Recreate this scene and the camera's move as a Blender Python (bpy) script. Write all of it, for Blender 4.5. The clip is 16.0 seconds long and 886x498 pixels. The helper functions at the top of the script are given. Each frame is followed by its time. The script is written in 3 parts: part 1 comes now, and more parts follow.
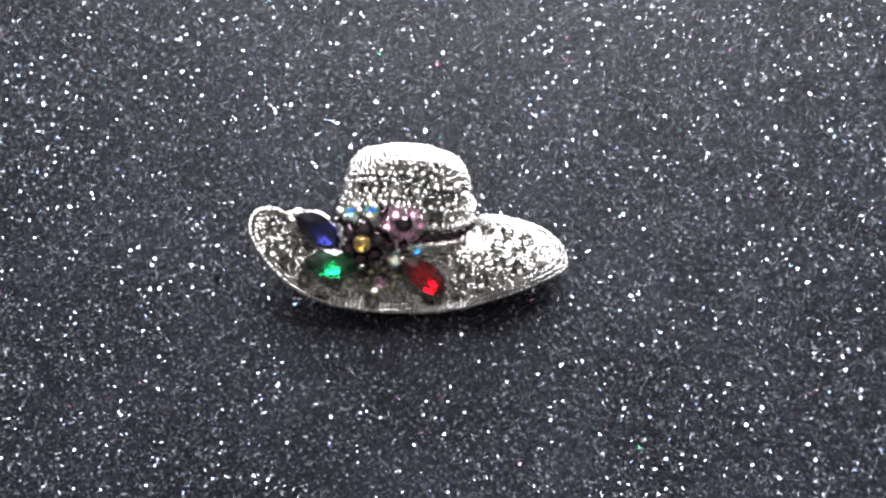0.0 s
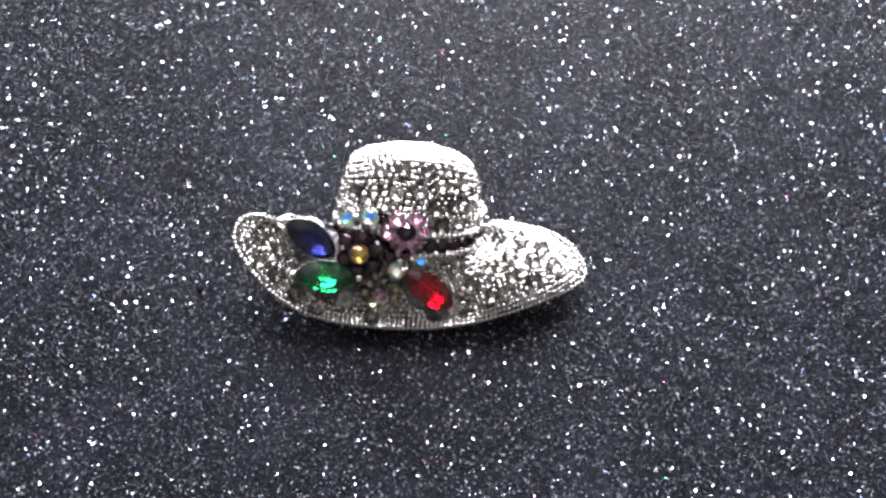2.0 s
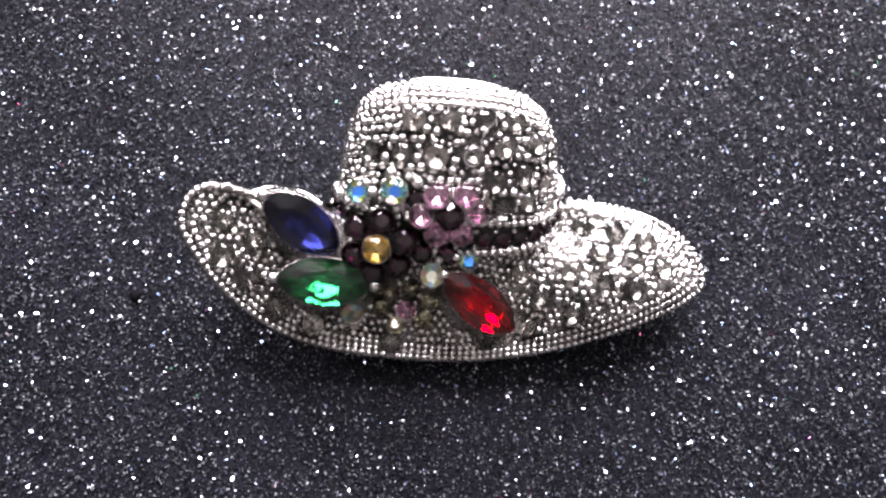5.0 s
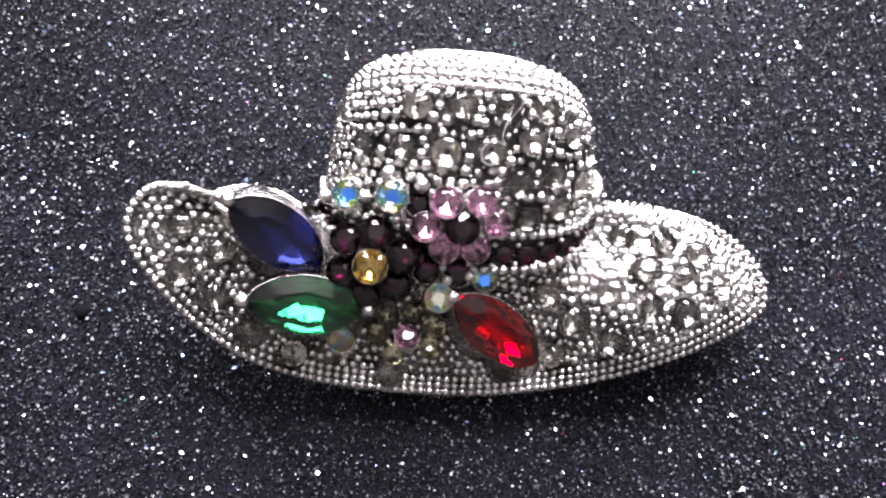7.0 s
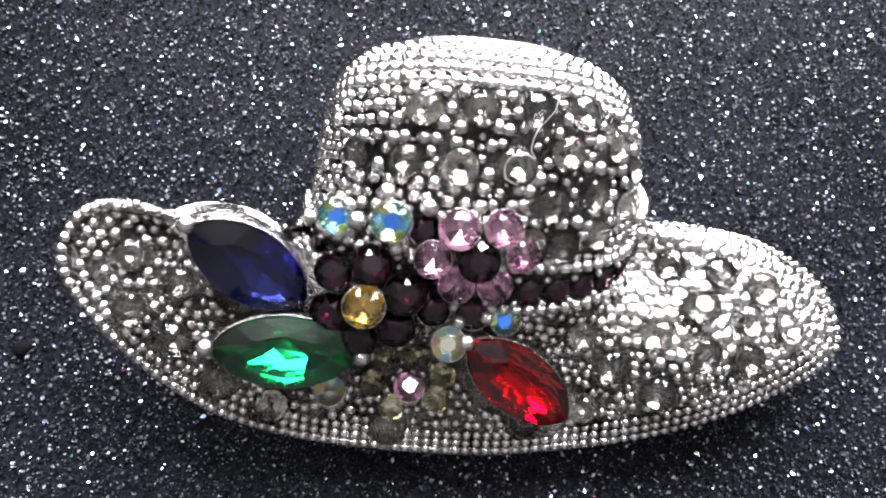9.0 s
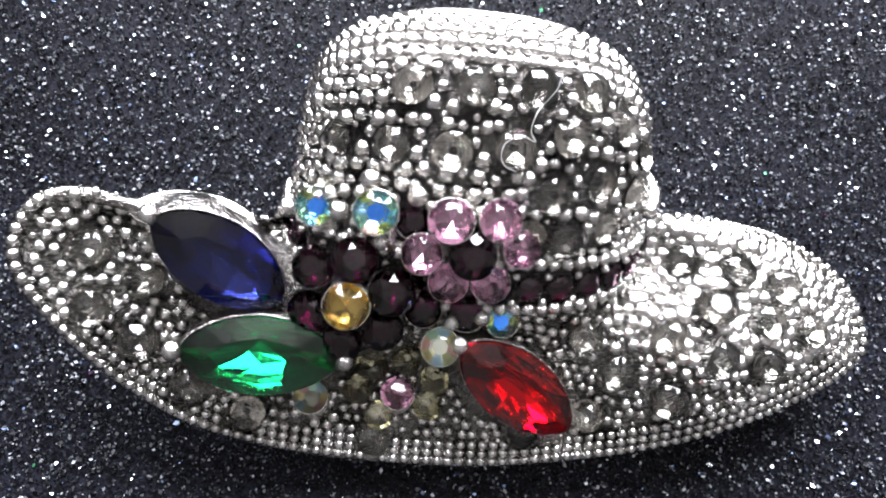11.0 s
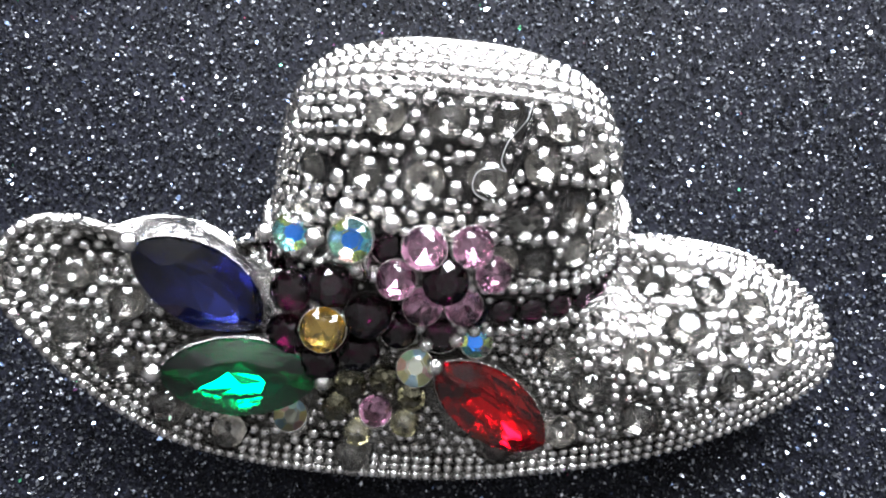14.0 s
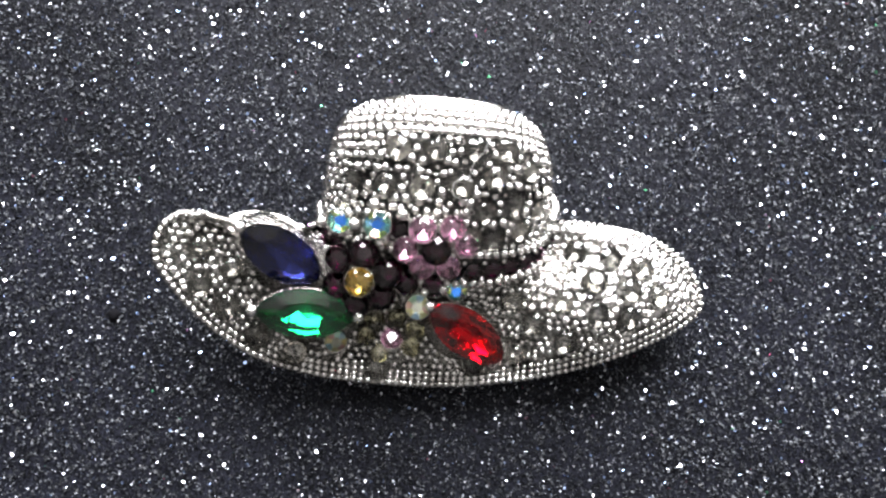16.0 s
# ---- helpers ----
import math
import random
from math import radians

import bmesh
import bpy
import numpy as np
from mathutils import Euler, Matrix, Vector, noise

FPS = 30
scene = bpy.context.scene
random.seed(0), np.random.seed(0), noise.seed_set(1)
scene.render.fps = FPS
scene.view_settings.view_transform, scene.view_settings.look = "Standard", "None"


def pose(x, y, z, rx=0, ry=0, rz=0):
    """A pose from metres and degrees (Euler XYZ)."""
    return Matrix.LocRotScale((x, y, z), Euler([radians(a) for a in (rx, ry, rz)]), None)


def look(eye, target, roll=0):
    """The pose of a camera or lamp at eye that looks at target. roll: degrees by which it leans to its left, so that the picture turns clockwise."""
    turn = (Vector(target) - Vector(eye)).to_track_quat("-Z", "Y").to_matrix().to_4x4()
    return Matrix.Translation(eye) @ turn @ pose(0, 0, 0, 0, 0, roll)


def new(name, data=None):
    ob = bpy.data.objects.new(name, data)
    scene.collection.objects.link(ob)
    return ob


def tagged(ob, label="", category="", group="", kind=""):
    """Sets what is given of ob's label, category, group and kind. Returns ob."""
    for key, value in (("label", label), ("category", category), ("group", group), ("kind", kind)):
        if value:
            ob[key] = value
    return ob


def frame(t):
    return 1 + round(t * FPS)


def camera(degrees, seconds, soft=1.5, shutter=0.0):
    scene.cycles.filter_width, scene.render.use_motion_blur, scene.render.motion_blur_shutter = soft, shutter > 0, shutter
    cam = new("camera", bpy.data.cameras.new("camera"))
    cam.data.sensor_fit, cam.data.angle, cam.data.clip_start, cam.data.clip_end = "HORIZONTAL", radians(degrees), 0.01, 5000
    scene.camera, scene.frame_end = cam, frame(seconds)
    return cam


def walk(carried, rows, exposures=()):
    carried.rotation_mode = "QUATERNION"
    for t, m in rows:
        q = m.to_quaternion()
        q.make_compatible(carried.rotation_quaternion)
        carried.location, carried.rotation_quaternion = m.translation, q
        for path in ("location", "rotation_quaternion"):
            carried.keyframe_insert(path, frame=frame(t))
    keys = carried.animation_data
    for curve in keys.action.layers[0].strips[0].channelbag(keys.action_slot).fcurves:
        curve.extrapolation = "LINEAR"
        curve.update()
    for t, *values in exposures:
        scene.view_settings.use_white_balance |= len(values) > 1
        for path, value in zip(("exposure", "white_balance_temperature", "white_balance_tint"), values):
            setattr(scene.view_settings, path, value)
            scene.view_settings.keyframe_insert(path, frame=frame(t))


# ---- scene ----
U = 0.01  # all measures below are in centimetres, times U

cam = camera(66.0, 16.0, soft=1.6)
cam.data.dof.use_dof = True
cam.data.dof.focus_distance, cam.data.dof.aperture_fstop = 3.5 * U, 130.0
PATH = [
    (0, (-0.122, -0.513, 12.051), (0.011, 0.116, 10.157), 14.6),
    (0.5, (-0.122, -0.611, 12.019), (0.013, 0.016, 10.124), 14.8),
    (1, (-0.114, -0.402, 11.918), (0.019, 0.218, 10.022), 14.8),
    (1.5, (-0.165, -0.051, 11.509), (-0.029, 0.558, 9.608), 15.3),
    (2, (-0.17, 0.121, 11.039), (-0.034, 0.726, 9.138), 15.3),
    (2.5, (-0.185, 0.484, 10.332), (-0.049, 1.082, 8.428), 15.5),
    (3, (-0.184, 0.927, 9.745), (-0.05, 1.517, 7.839), 15.4),
    (3.5, (-0.029, 1.261, 8.7), (0.115, 1.845, 6.793), 16.5),
    (4, (-0.237, 1.373, 8.38), (-0.074, 1.943, 6.47), 18.7),
    (4.5, (-0.612, 1.34, 7.961), (-0.436, 1.893, 6.047), 21.0),
    (4.7, (-0.673, 1.343, 7.814), (-0.493, 1.888, 5.898), 21.6),
    (6.8, (-0.627, 2.066, 6.593), (-0.457, 2.491, 4.646), 25.8),
    (7, (-0.619, 2.164, 6.468), (-0.448, 2.579, 4.519), 26.2),
    (7.5, (-0.699, 2.351, 6.13), (-0.533, 2.76, 4.179), 26.0),
    (8, (-0.656, 2.505, 5.861), (-0.491, 2.902, 3.908), 26.6),
    (8.5, (-0.61, 2.64, 5.631), (-0.446, 3.022, 3.675), 27.4),
    (8.7, (-0.612, 2.665, 5.578), (-0.448, 3.044, 3.621), 27.6),
    (10.8, (-0.497, 2.744, 5.168), (-0.336, 3.105, 3.208), 28.5),
    (11, (-0.502, 2.757, 5.125), (-0.345, 3.118, 3.164), 27.9),
    (11.5, (-0.5, 2.726, 5.039), (-0.339, 3.078, 3.077), 28.9),
    (12, (-0.527, 2.86, 5.058), (-0.362, 3.207, 3.095), 29.9),
    (12.5, (-0.47, 2.954, 5.055), (-0.307, 3.298, 3.091), 29.9),
    (13, (-0.442, 2.929, 5.16), (-0.271, 3.27, 3.197), 31.0),
    (13.5, (-0.439, 2.927, 5.186), (-0.267, 3.267, 3.223), 31.2),
    (14, (-0.406, 2.931, 5.268), (-0.232, 3.272, 3.305), 31.3),
    (14.5, (-0.35, 2.915, 5.52), (-0.172, 3.253, 3.557), 31.8),
    (15, (-0.469, 2.734, 6.135), (-0.282, 3.075, 4.173), 32.8),
    (15.5, (-0.47, 2.612, 6.811), (-0.281, 2.94, 4.847), 33.8),
    (16, (-0.529, 2.376, 7.547), (-0.352, 2.714, 5.584), 31.4),
]
walk(cam, [(t, look(U * Vector(eye), U * Vector(target), roll)) for t, eye, target, roll in PATH],
     [(0.0, 0.14, 6500, 10), (2.0, 0.10, 6500, 13), (3.5, 0.0, 6680, 21), (4.7, 0.0, 6680, 21), (7.0, 0.13, 6550, 20), (8.5, 0.14, 6400, 14),
      (11.0, 0.15, 6350, 11), (13.5, 0.15, 6150, 8), (15.0, 0.15, 6400, 8), (16.0, 0.15, 6600, 8)])

# ---- world and light: daylight from one window beyond the crown ----
world = bpy.data.worlds.new("sky")
scene.world = world
world.use_nodes = True
sky = world.node_tree.nodes.new("ShaderNodeTexSky")
sky.sky_type, sky.sun_disc = "NISHITA", False
sky.sun_elevation, sky.sun_rotation = radians(35), radians(180)
back = world.node_tree.nodes["Background"]
back.inputs["Strength"].default_value = 0.1
world.node_tree.links.new(sky.outputs["Color"], back.inputs["Color"])

WIN_W, WIN_H, WIN_Y, WIN_Z, WIN_X = 130.0, 150.0, 125.0, 108.0, 14.0
day = bpy.data.lights.new("window_daylight", "AREA")
day.shape, day.size, day.size_y, day.energy, day.color = "RECTANGLE", WIN_W * U, WIN_H * U, 235.0, (0.995, 0.98, 1.02)
lamp = new("window_daylight", day)
lamp.matrix_world = look(U * Vector((WIN_X, WIN_Y, WIN_Z)), U * Vector((WIN_X, 0, WIN_Z)))


# ---- materials ----
def material(name):
    m = bpy.data.materials.new(name)
    m.use_nodes = True
    return m, m.node_tree.nodes, m.node_tree.links, m.node_tree.nodes["Principled BSDF"]


def ramp(nodes, stops, constant=False):
    r = nodes.new("ShaderNodeValToRGB")
    r.color_ramp.interpolation = "CONSTANT" if constant else "LINEAR"
    while len(r.color_ramp.elements) < len(stops):
        r.color_ramp.elements.new(0.5)
    for e, (at, c) in zip(r.color_ramp.elements, stops):
        e.position, e.color = at, (*c, 1)
    return r


def metal(name, low, high, rough, relief=0.15, scale=9.0, depth=0.02):
    """Cast, polished white metal: tarnish clouds, fine scratches and a lumpy casting skin. scale: marks to a centimetre."""
    m, nodes, links, bsdf = material(name)
    co = nodes.new("ShaderNodeTexCoord")
    big, small = nodes.new("ShaderNodeTexNoise"), nodes.new("ShaderNodeTexNoise")
    big.inputs["Scale"].default_value, big.inputs["Detail"].default_value = scale / U * 0.4, 4
    small.inputs["Scale"].default_value, small.inputs["Detail"].default_value = scale / U * 4, 3
    for n in (big, small):
        links.new(co.outputs["Object"], n.inputs["Vector"])
    tone = ramp(nodes, [(0.3, low), (0.7, high)])
    links.new(big.outputs["Fac"], tone.inputs["Fac"])
    links.new(tone.outputs["Color"], bsdf.inputs["Base Color"])
    gloss = nodes.new("ShaderNodeMapRange")
    gloss.inputs["To Min"].default_value, gloss.inputs["To Max"].default_value = rough * 0.6, rough * 1.5
    links.new(small.outputs["Fac"], gloss.inputs["Value"])
    links.new(gloss.outputs["Result"], bsdf.inputs["Roughness"])
    bump = nodes.new("ShaderNodeBump")
    bump.inputs["Strength"].default_value, bump.inputs["Distance"].default_value = relief, depth * U
    links.new(small.outputs["Fac"], bump.inputs["Height"])
    links.new(bump.outputs["Normal"], bsdf.inputs["Normal"])
    bsdf.inputs["Metallic"].default_value = 1.0
    return m


def gem_glass(name, colour):
    m, nodes, links, bsdf = material(name)
    bsdf.inputs["Base Color"].default_value = (*colour, 1)
    bsdf.inputs["Roughness"].default_value = 0.015
    bsdf.inputs["IOR"].default_value = 1.56
    bsdf.inputs["Transmission Weight"].default_value = 1.0
    return m


def foil(name, colour, rough=0.12, spread=0.5):
    """The mirror backing of a paste stone, a little different from stone to stone."""
    m, nodes, links, bsdf = material(name)
    info = nodes.new("ShaderNodeObjectInfo")
    tone = ramp(nodes, [(0.0, tuple(c * (1 - spread) for c in colour)), (1.0, colour)])
    links.new(info.outputs["Random"], tone.inputs["Fac"])
    links.new(tone.outputs["Color"], bsdf.inputs["Base Color"])
    bsdf.inputs["Metallic"].default_value, bsdf.inputs["Roughness"].default_value = 1.0, rough
    return m


SILVER = metal("bright_silver", (0.44, 0.425, 0.405), (0.80, 0.79, 0.775), 0.14, 0.3)
PLATE = metal("tarnished_silver", (0.016, 0.014, 0.014), (0.22, 0.21, 0.20), 0.2, 1.0, 9.0, 0.05)
# Same blackened metal as PLATE, with the brim's extra light put into its colour.
BRIM_PLATE = metal("blackened_silver_lit_brim", (0.022, 0.02, 0.018), (0.36, 0.35, 0.33), 0.24, 1.0, 9.0, 0.05)
SETTING = metal("dark_worn_silver", (0.16, 0.15, 0.14), (0.52, 0.51, 0.49), 0.20, 0.8, 9.0, 0.04)
RIM = metal("worn_silver", (0.50, 0.48, 0.44), (0.76, 0.74, 0.70), 0.24, 0.3)
CLEAR = gem_glass("clear_glass", (0.97, 0.97, 0.95))
CLEAR_FOIL = foil("smoky_foil", (0.72, 0.70, 0.66), 0.14, 0.7)
PURPLE, PURPLE_FOIL = gem_glass("amethyst_glass", (0.30, 0.03, 0.17)), foil("amethyst_foil", (0.13, 0.03, 0.085))
PINK, PINK_FOIL = gem_glass("pink_glass", (0.93, 0.62, 0.79)), foil("pink_foil", (0.88, 0.74, 0.82), 0.12, 0.2)
YELLOW, YELLOW_FOIL = gem_glass("topaz_glass", (0.97, 0.84, 0.42)), foil("topaz_foil", (0.84, 0.68, 0.34), 0.12, 0.1)
PERIDOT, PERIDOT_FOIL = gem_glass("peridot_glass", (0.96, 0.95, 0.82)), foil("peridot_foil", (0.84, 0.82, 0.66), 0.12, 0.4)
BLUE, BLUE_FOIL = gem_glass("sapphire_glass", (0.068, 0.084, 0.205)), foil("sapphire_foil", (0.20, 0.23, 0.55), 0.16, 0.0)
GREEN, GREEN_FOIL = gem_glass("emerald_glass", (0.012, 0.34, 0.17)), foil("emerald_foil", (0.30, 0.80, 0.46), 0.10, 0.0)
RED, RED_FOIL = gem_glass("ruby_glass", (0.72, 0.003, 0.05)), foil("ruby_foil", (0.88, 0.06, 0.09), 0.10, 0.0)
AURORA = [foil("aurora_" + n, c, 0.20, 0.1) for n, c in (("blue", (0.04, 0.28, 1.0)), ("cyan", (0.35, 0.88, 0.98)), ("lime", (0.80, 0.95, 0.38)),
                                                        ("rose", (0.95, 0.66, 0.60)), ("mint", (0.50, 0.92, 0.72)))]
PALE_AURORA = [foil("pale_aurora_" + n, c, 0.28, 0.1) for n, c in (("eye", (0.70, 0.74, 0.62)), ("gold", (0.95, 0.90, 0.50)), ("rose", (0.95, 0.66, 0.62)),
                                                                  ("mint", (0.62, 0.92, 0.80)), ("sky", (0.62, 0.84, 0.98)))]


def glitter_paper():
    m, nodes, links, bsdf = material("black_glitter_foam")
    co = nodes.new("ShaderNodeTexCoord")
    grain, cloud = nodes.new("ShaderNodeTexNoise"), nodes.new("ShaderNodeTexNoise")
    grain.inputs["Scale"].default_value, grain.inputs["Detail"].default_value = 45 / U, 3
    cloud.inputs["Scale"].default_value, cloud.inputs["Detail"].default_value = 0.5 / U, 4
    cell = nodes.new("ShaderNodeTexVoronoi")
    cell.inputs["Scale"].default_value = 62 / U
    for n in (grain, cloud, cell):
        links.new(co.outputs["Object"], n.inputs["Vector"])
    tone = ramp(nodes, [(0.42, (0.001, 0.0012, 0.002)), (0.63, (0.013, 0.014, 0.021))])
    mix = nodes.new("ShaderNodeMath")
    mix.operation = "MULTIPLY_ADD"
    mix.inputs[1].default_value = 0.3
    links.new(cloud.outputs["Fac"], mix.inputs[0])
    scaled = nodes.new("ShaderNodeMath")
    scaled.operation = "MULTIPLY"
    scaled.inputs[1].default_value = 0.7
    links.new(grain.outputs["Fac"], scaled.inputs[0])
    links.new(scaled.outputs["Value"], mix.inputs[2])
    links.new(mix.outputs["Value"], tone.inputs["Fac"])
    links.new(tone.outputs["Color"], bsdf.inputs["Base Color"])
    bump = nodes.new("ShaderNodeBump")
    bump.inputs["Strength"].default_value, bump.inputs["Distance"].default_value = 0.4, 0.006 * U
    links.new(cell.outputs["Distance"], bump.inputs["Height"])
    links.new(bump.outputs["Normal"], bsdf.inputs["Normal"])
    bsdf.inputs["Roughness"].default_value = 0.55
    bsdf.inputs["Specular IOR Level"].default_value = 0.07
    return m


def glitter_flake(name, stops, smooth, spread):
    """Metal foil flakes, each with a tone and gloss of its own."""
    m, nodes, links, bsdf = material(name)
    geo = nodes.new("ShaderNodeNewGeometry")
    tone = ramp(nodes, stops, True)
    links.new(geo.outputs["Random Per Island"], tone.inputs["Fac"])
    links.new(tone.outputs["Color"], bsdf.inputs["Base Color"])
    gloss = nodes.new("ShaderNodeMath")
    gloss.operation = "MULTIPLY_ADD"
    wn = nodes.new("ShaderNodeTexWhiteNoise")
    wn.noise_dimensions = "1D"
    links.new(geo.outputs["Random Per Island"], wn.inputs["W"])
    links.new(wn.outputs["Value"], gloss.inputs[0])
    gloss.inputs[1].default_value, gloss.inputs[2].default_value = spread, smooth
    links.new(gloss.outputs["Value"], bsdf.inputs["Roughness"])
    bsdf.inputs["Metallic"].default_value = 1.0
    return m


def painted(name, colour, rough=0.7, scale=6.0, shine=0.5):
    m, nodes, links, bsdf = material(name)
    co, n = nodes.new("ShaderNodeTexCoord"), nodes.new("ShaderNodeTexNoise")
    n.inputs["Scale"].default_value, n.inputs["Detail"].default_value = scale, 6
    links.new(co.outputs["Object"], n.inputs["Vector"])
    tone = ramp(nodes, [(0.3, tuple(c * 0.85 for c in colour)), (0.7, colour)])
    links.new(n.outputs["Fac"], tone.inputs["Fac"])
    links.new(tone.outputs["Color"], bsdf.inputs["Base Color"])
    bsdf.inputs["Roughness"].default_value = rough
    bsdf.inputs["Specular IOR Level"].default_value = shine
    return m


PAPER = glitter_paper()
FLAKE = glitter_flake("glitter_flake", [(0.0, (0.45, 0.47, 0.51)), (0.35, (0.66, 0.69, 0.755)), (0.86, (0.45, 0.6, 0.95)), (0.988, (0.9, 0.15, 0.3)), (0.991, (0.2, 0.8, 0.4)),
                                        (0.994, (0.85, 0.3, 0.8)), (0.997, (0.9, 0.7, 0.2))], 0.10, 0.30)
DUST = glitter_flake("glitter_dust", [(0.0, (0.018, 0.0195, 0.022)), (0.40, (0.044, 0.047, 0.052)), (0.72, (0.095, 0.101, 0.111)), (0.94, (0.24, 0.256, 0.288))], 0.38, 0.35)
# Unseen room: walls toned dark to deepen reflections, ceiling lighter as overhead fill.
WALL, CEILING = painted("wall_reflection_tone", (0.12, 0.117, 0.113)), painted("ceiling_fill_tone", (0.26, 0.254, 0.246))
BOARD, TABLE = painted("floor_paint", (0.14, 0.10, 0.07)), painted("table_wood", (0.12, 0.08, 0.05), 0.45, 14.0)

# ---- mesh helpers ----
PLACE = {}


def link(name, mesh, parent=None, label="", m=None, smooth=False):
    """A mesh object at the world pose m, a child of parent if one is given."""
    m = m or Matrix()
    ob = new(name, mesh)
    if parent is not None:
        ob.parent = parent
        ob.matrix_basis = PLACE[parent].inverted() @ m
    else:
        ob.matrix_basis = m
    PLACE[ob] = m
    return tagged(ob, label)


def mesh_of(name, bm, mats, smooth=False):
    me = bpy.data.meshes.new(name)
    for v in bm.verts:
        v.co *= U
    bm.normal_update()
    bm.to_mesh(me)
    bm.free()
    for k in mats if isinstance(mats, (list, tuple)) else [mats]:
        me.materials.append(k)
    if smooth:
        me.polygons.foreach_set("use_smooth", [True] * len(me.polygons))
    return me


def part(name, bm, mats, parent=None, label="", m=None, smooth=False):
    return link(name, mesh_of(name, bm, mats, smooth), parent, label, m)


def box(bm, x0, y0, z0, x1, y1, z1):
    v = [bm.verts.new(p) for p in ((x0, y0, z0), (x1, y0, z0), (x1, y1, z0), (x0, y1, z0), (x0, y0, z1), (x1, y0, z1), (x1, y1, z1), (x0, y1, z1))]
    for f in ((3, 2, 1, 0), (4, 5, 6, 7), (0, 1, 5, 4), (1, 2, 6, 5), (2, 3, 7, 6), (3, 0, 4, 7)):
        bm.faces.new([v[i] for i in f])


def grid(bm, rows, closed=False):
    vs = [[bm.verts.new(p) for p in r] for r in rows]
    n = len(rows[0])
    for a, b in zip(vs, vs[1:]):
        for i in range(n if closed else n - 1):
            j = (i + 1) % n
            bm.faces.new((a[i], a[j], b[j], b[i]))
    return vs


def facing(at, normal, along=(1, 0, 0)):
    """A pose at a place (cm) with its z along normal and its x near along."""
    z = Vector(normal).normalized()
    y = z.cross(Vector(along)).normalized()
    x = y.cross(z)
    m = Matrix((x, y, z)).transposed().to_4x4()
    m.translation = U * Vector(at)
    return m


def tube(bm, pts, r, sides=8, closed=False):
    n, rows = len(pts), []
    pts = [Vector(p) for p in pts]
    for i, p in enumerate(pts):
        a, b = (pts[i - 1], pts[(i + 1) % n]) if closed else (pts[max(i - 1, 0)], pts[min(i + 1, n - 1)])
        d = (b - a).normalized()
        u = d.cross(Vector((0, 0, 1)) if abs(d.z) < 0.9 else Vector((1, 0, 0))).normalized()
        w = u.cross(d)
        rows.append([p + r * (math.cos(k) * u + math.sin(k) * w) for k in (2 * math.pi * j / sides for j in range(sides))])
    if closed:
        rows.append(rows[0])
    grid(bm, rows, True)


# ---- room: plain unseen walls that close the place, added to shape the bounced light ----
def room():
    X, Y0, Y1, ZF, ZC, T = 180, -200, WIN_Y, -75, 205, 10
    for name, b in (("floor", (-X, Y0, ZF - T, X, Y1, ZF)), ("ceiling", (-X, Y0, ZC, X, Y1, ZC + T)), ("wall_south", (-X, Y0 - T, ZF - T, X, Y0, ZC + T)),
                    ("wall_west", (-X - T, Y0 - T, ZF - T, -X, Y1 + T, ZC + T)), ("wall_east", (X, Y0 - T, ZF - T, X + T, Y1 + T, ZC + T))):
        bm = bmesh.new()
        box(bm, *b)
        kind = name.split("_")[0]
        tagged(part(name, bm, {"floor": BOARD, "ceiling": CEILING}.get(kind, WALL)), "plain painted " + kind + " of the unseen room", kind, kind="structure")
    bm = bmesh.new()
    a, b, c, d = WIN_X - WIN_W / 2, WIN_X + WIN_W / 2, WIN_Z - WIN_H / 2, WIN_Z + WIN_H / 2
    box(bm, -X, Y1, ZF - T, a, Y1 + T, ZC + T)
    box(bm, b, Y1, ZF - T, X, Y1 + T, ZC + T)
    box(bm, a, Y1, ZF - T, b, Y1 + T, c)
    box(bm, a, Y1, d, b, Y1 + T, ZC + T)
    tagged(part("wall_north", bm, WALL), "plain unseen wall with the window opening", "wall", kind="structure")


room()


def table():
    bm = bmesh.new()
    box(bm, -70, -45, -3.2, 70, 45, -0.2)
    bmesh.ops.bevel(bm, geom=bm.edges[:], offset=0.4, segments=2, affect="EDGES")
    top = new("table")
    PLACE[top] = Matrix.Translation((0, 0, -75 * U))
    top.matrix_basis = PLACE[top]
    tagged(top, "plain dark wooden table under the glitter sheet", "table")
    part("tabletop", bm, TABLE, top)
    for sx in (-1, 1):
        for sy in (-1, 1):
            bm = bmesh.new()
            box(bm, sx * 64 - 3, sy * 39 - 3, -75, sx * 64 + 3, sy * 39 + 3, -3.2)
            bmesh.ops.bevel(bm, geom=bm.edges[:], offset=0.3, segments=2, affect="EDGES")
            part("leg", bm, TABLE, top)


table()


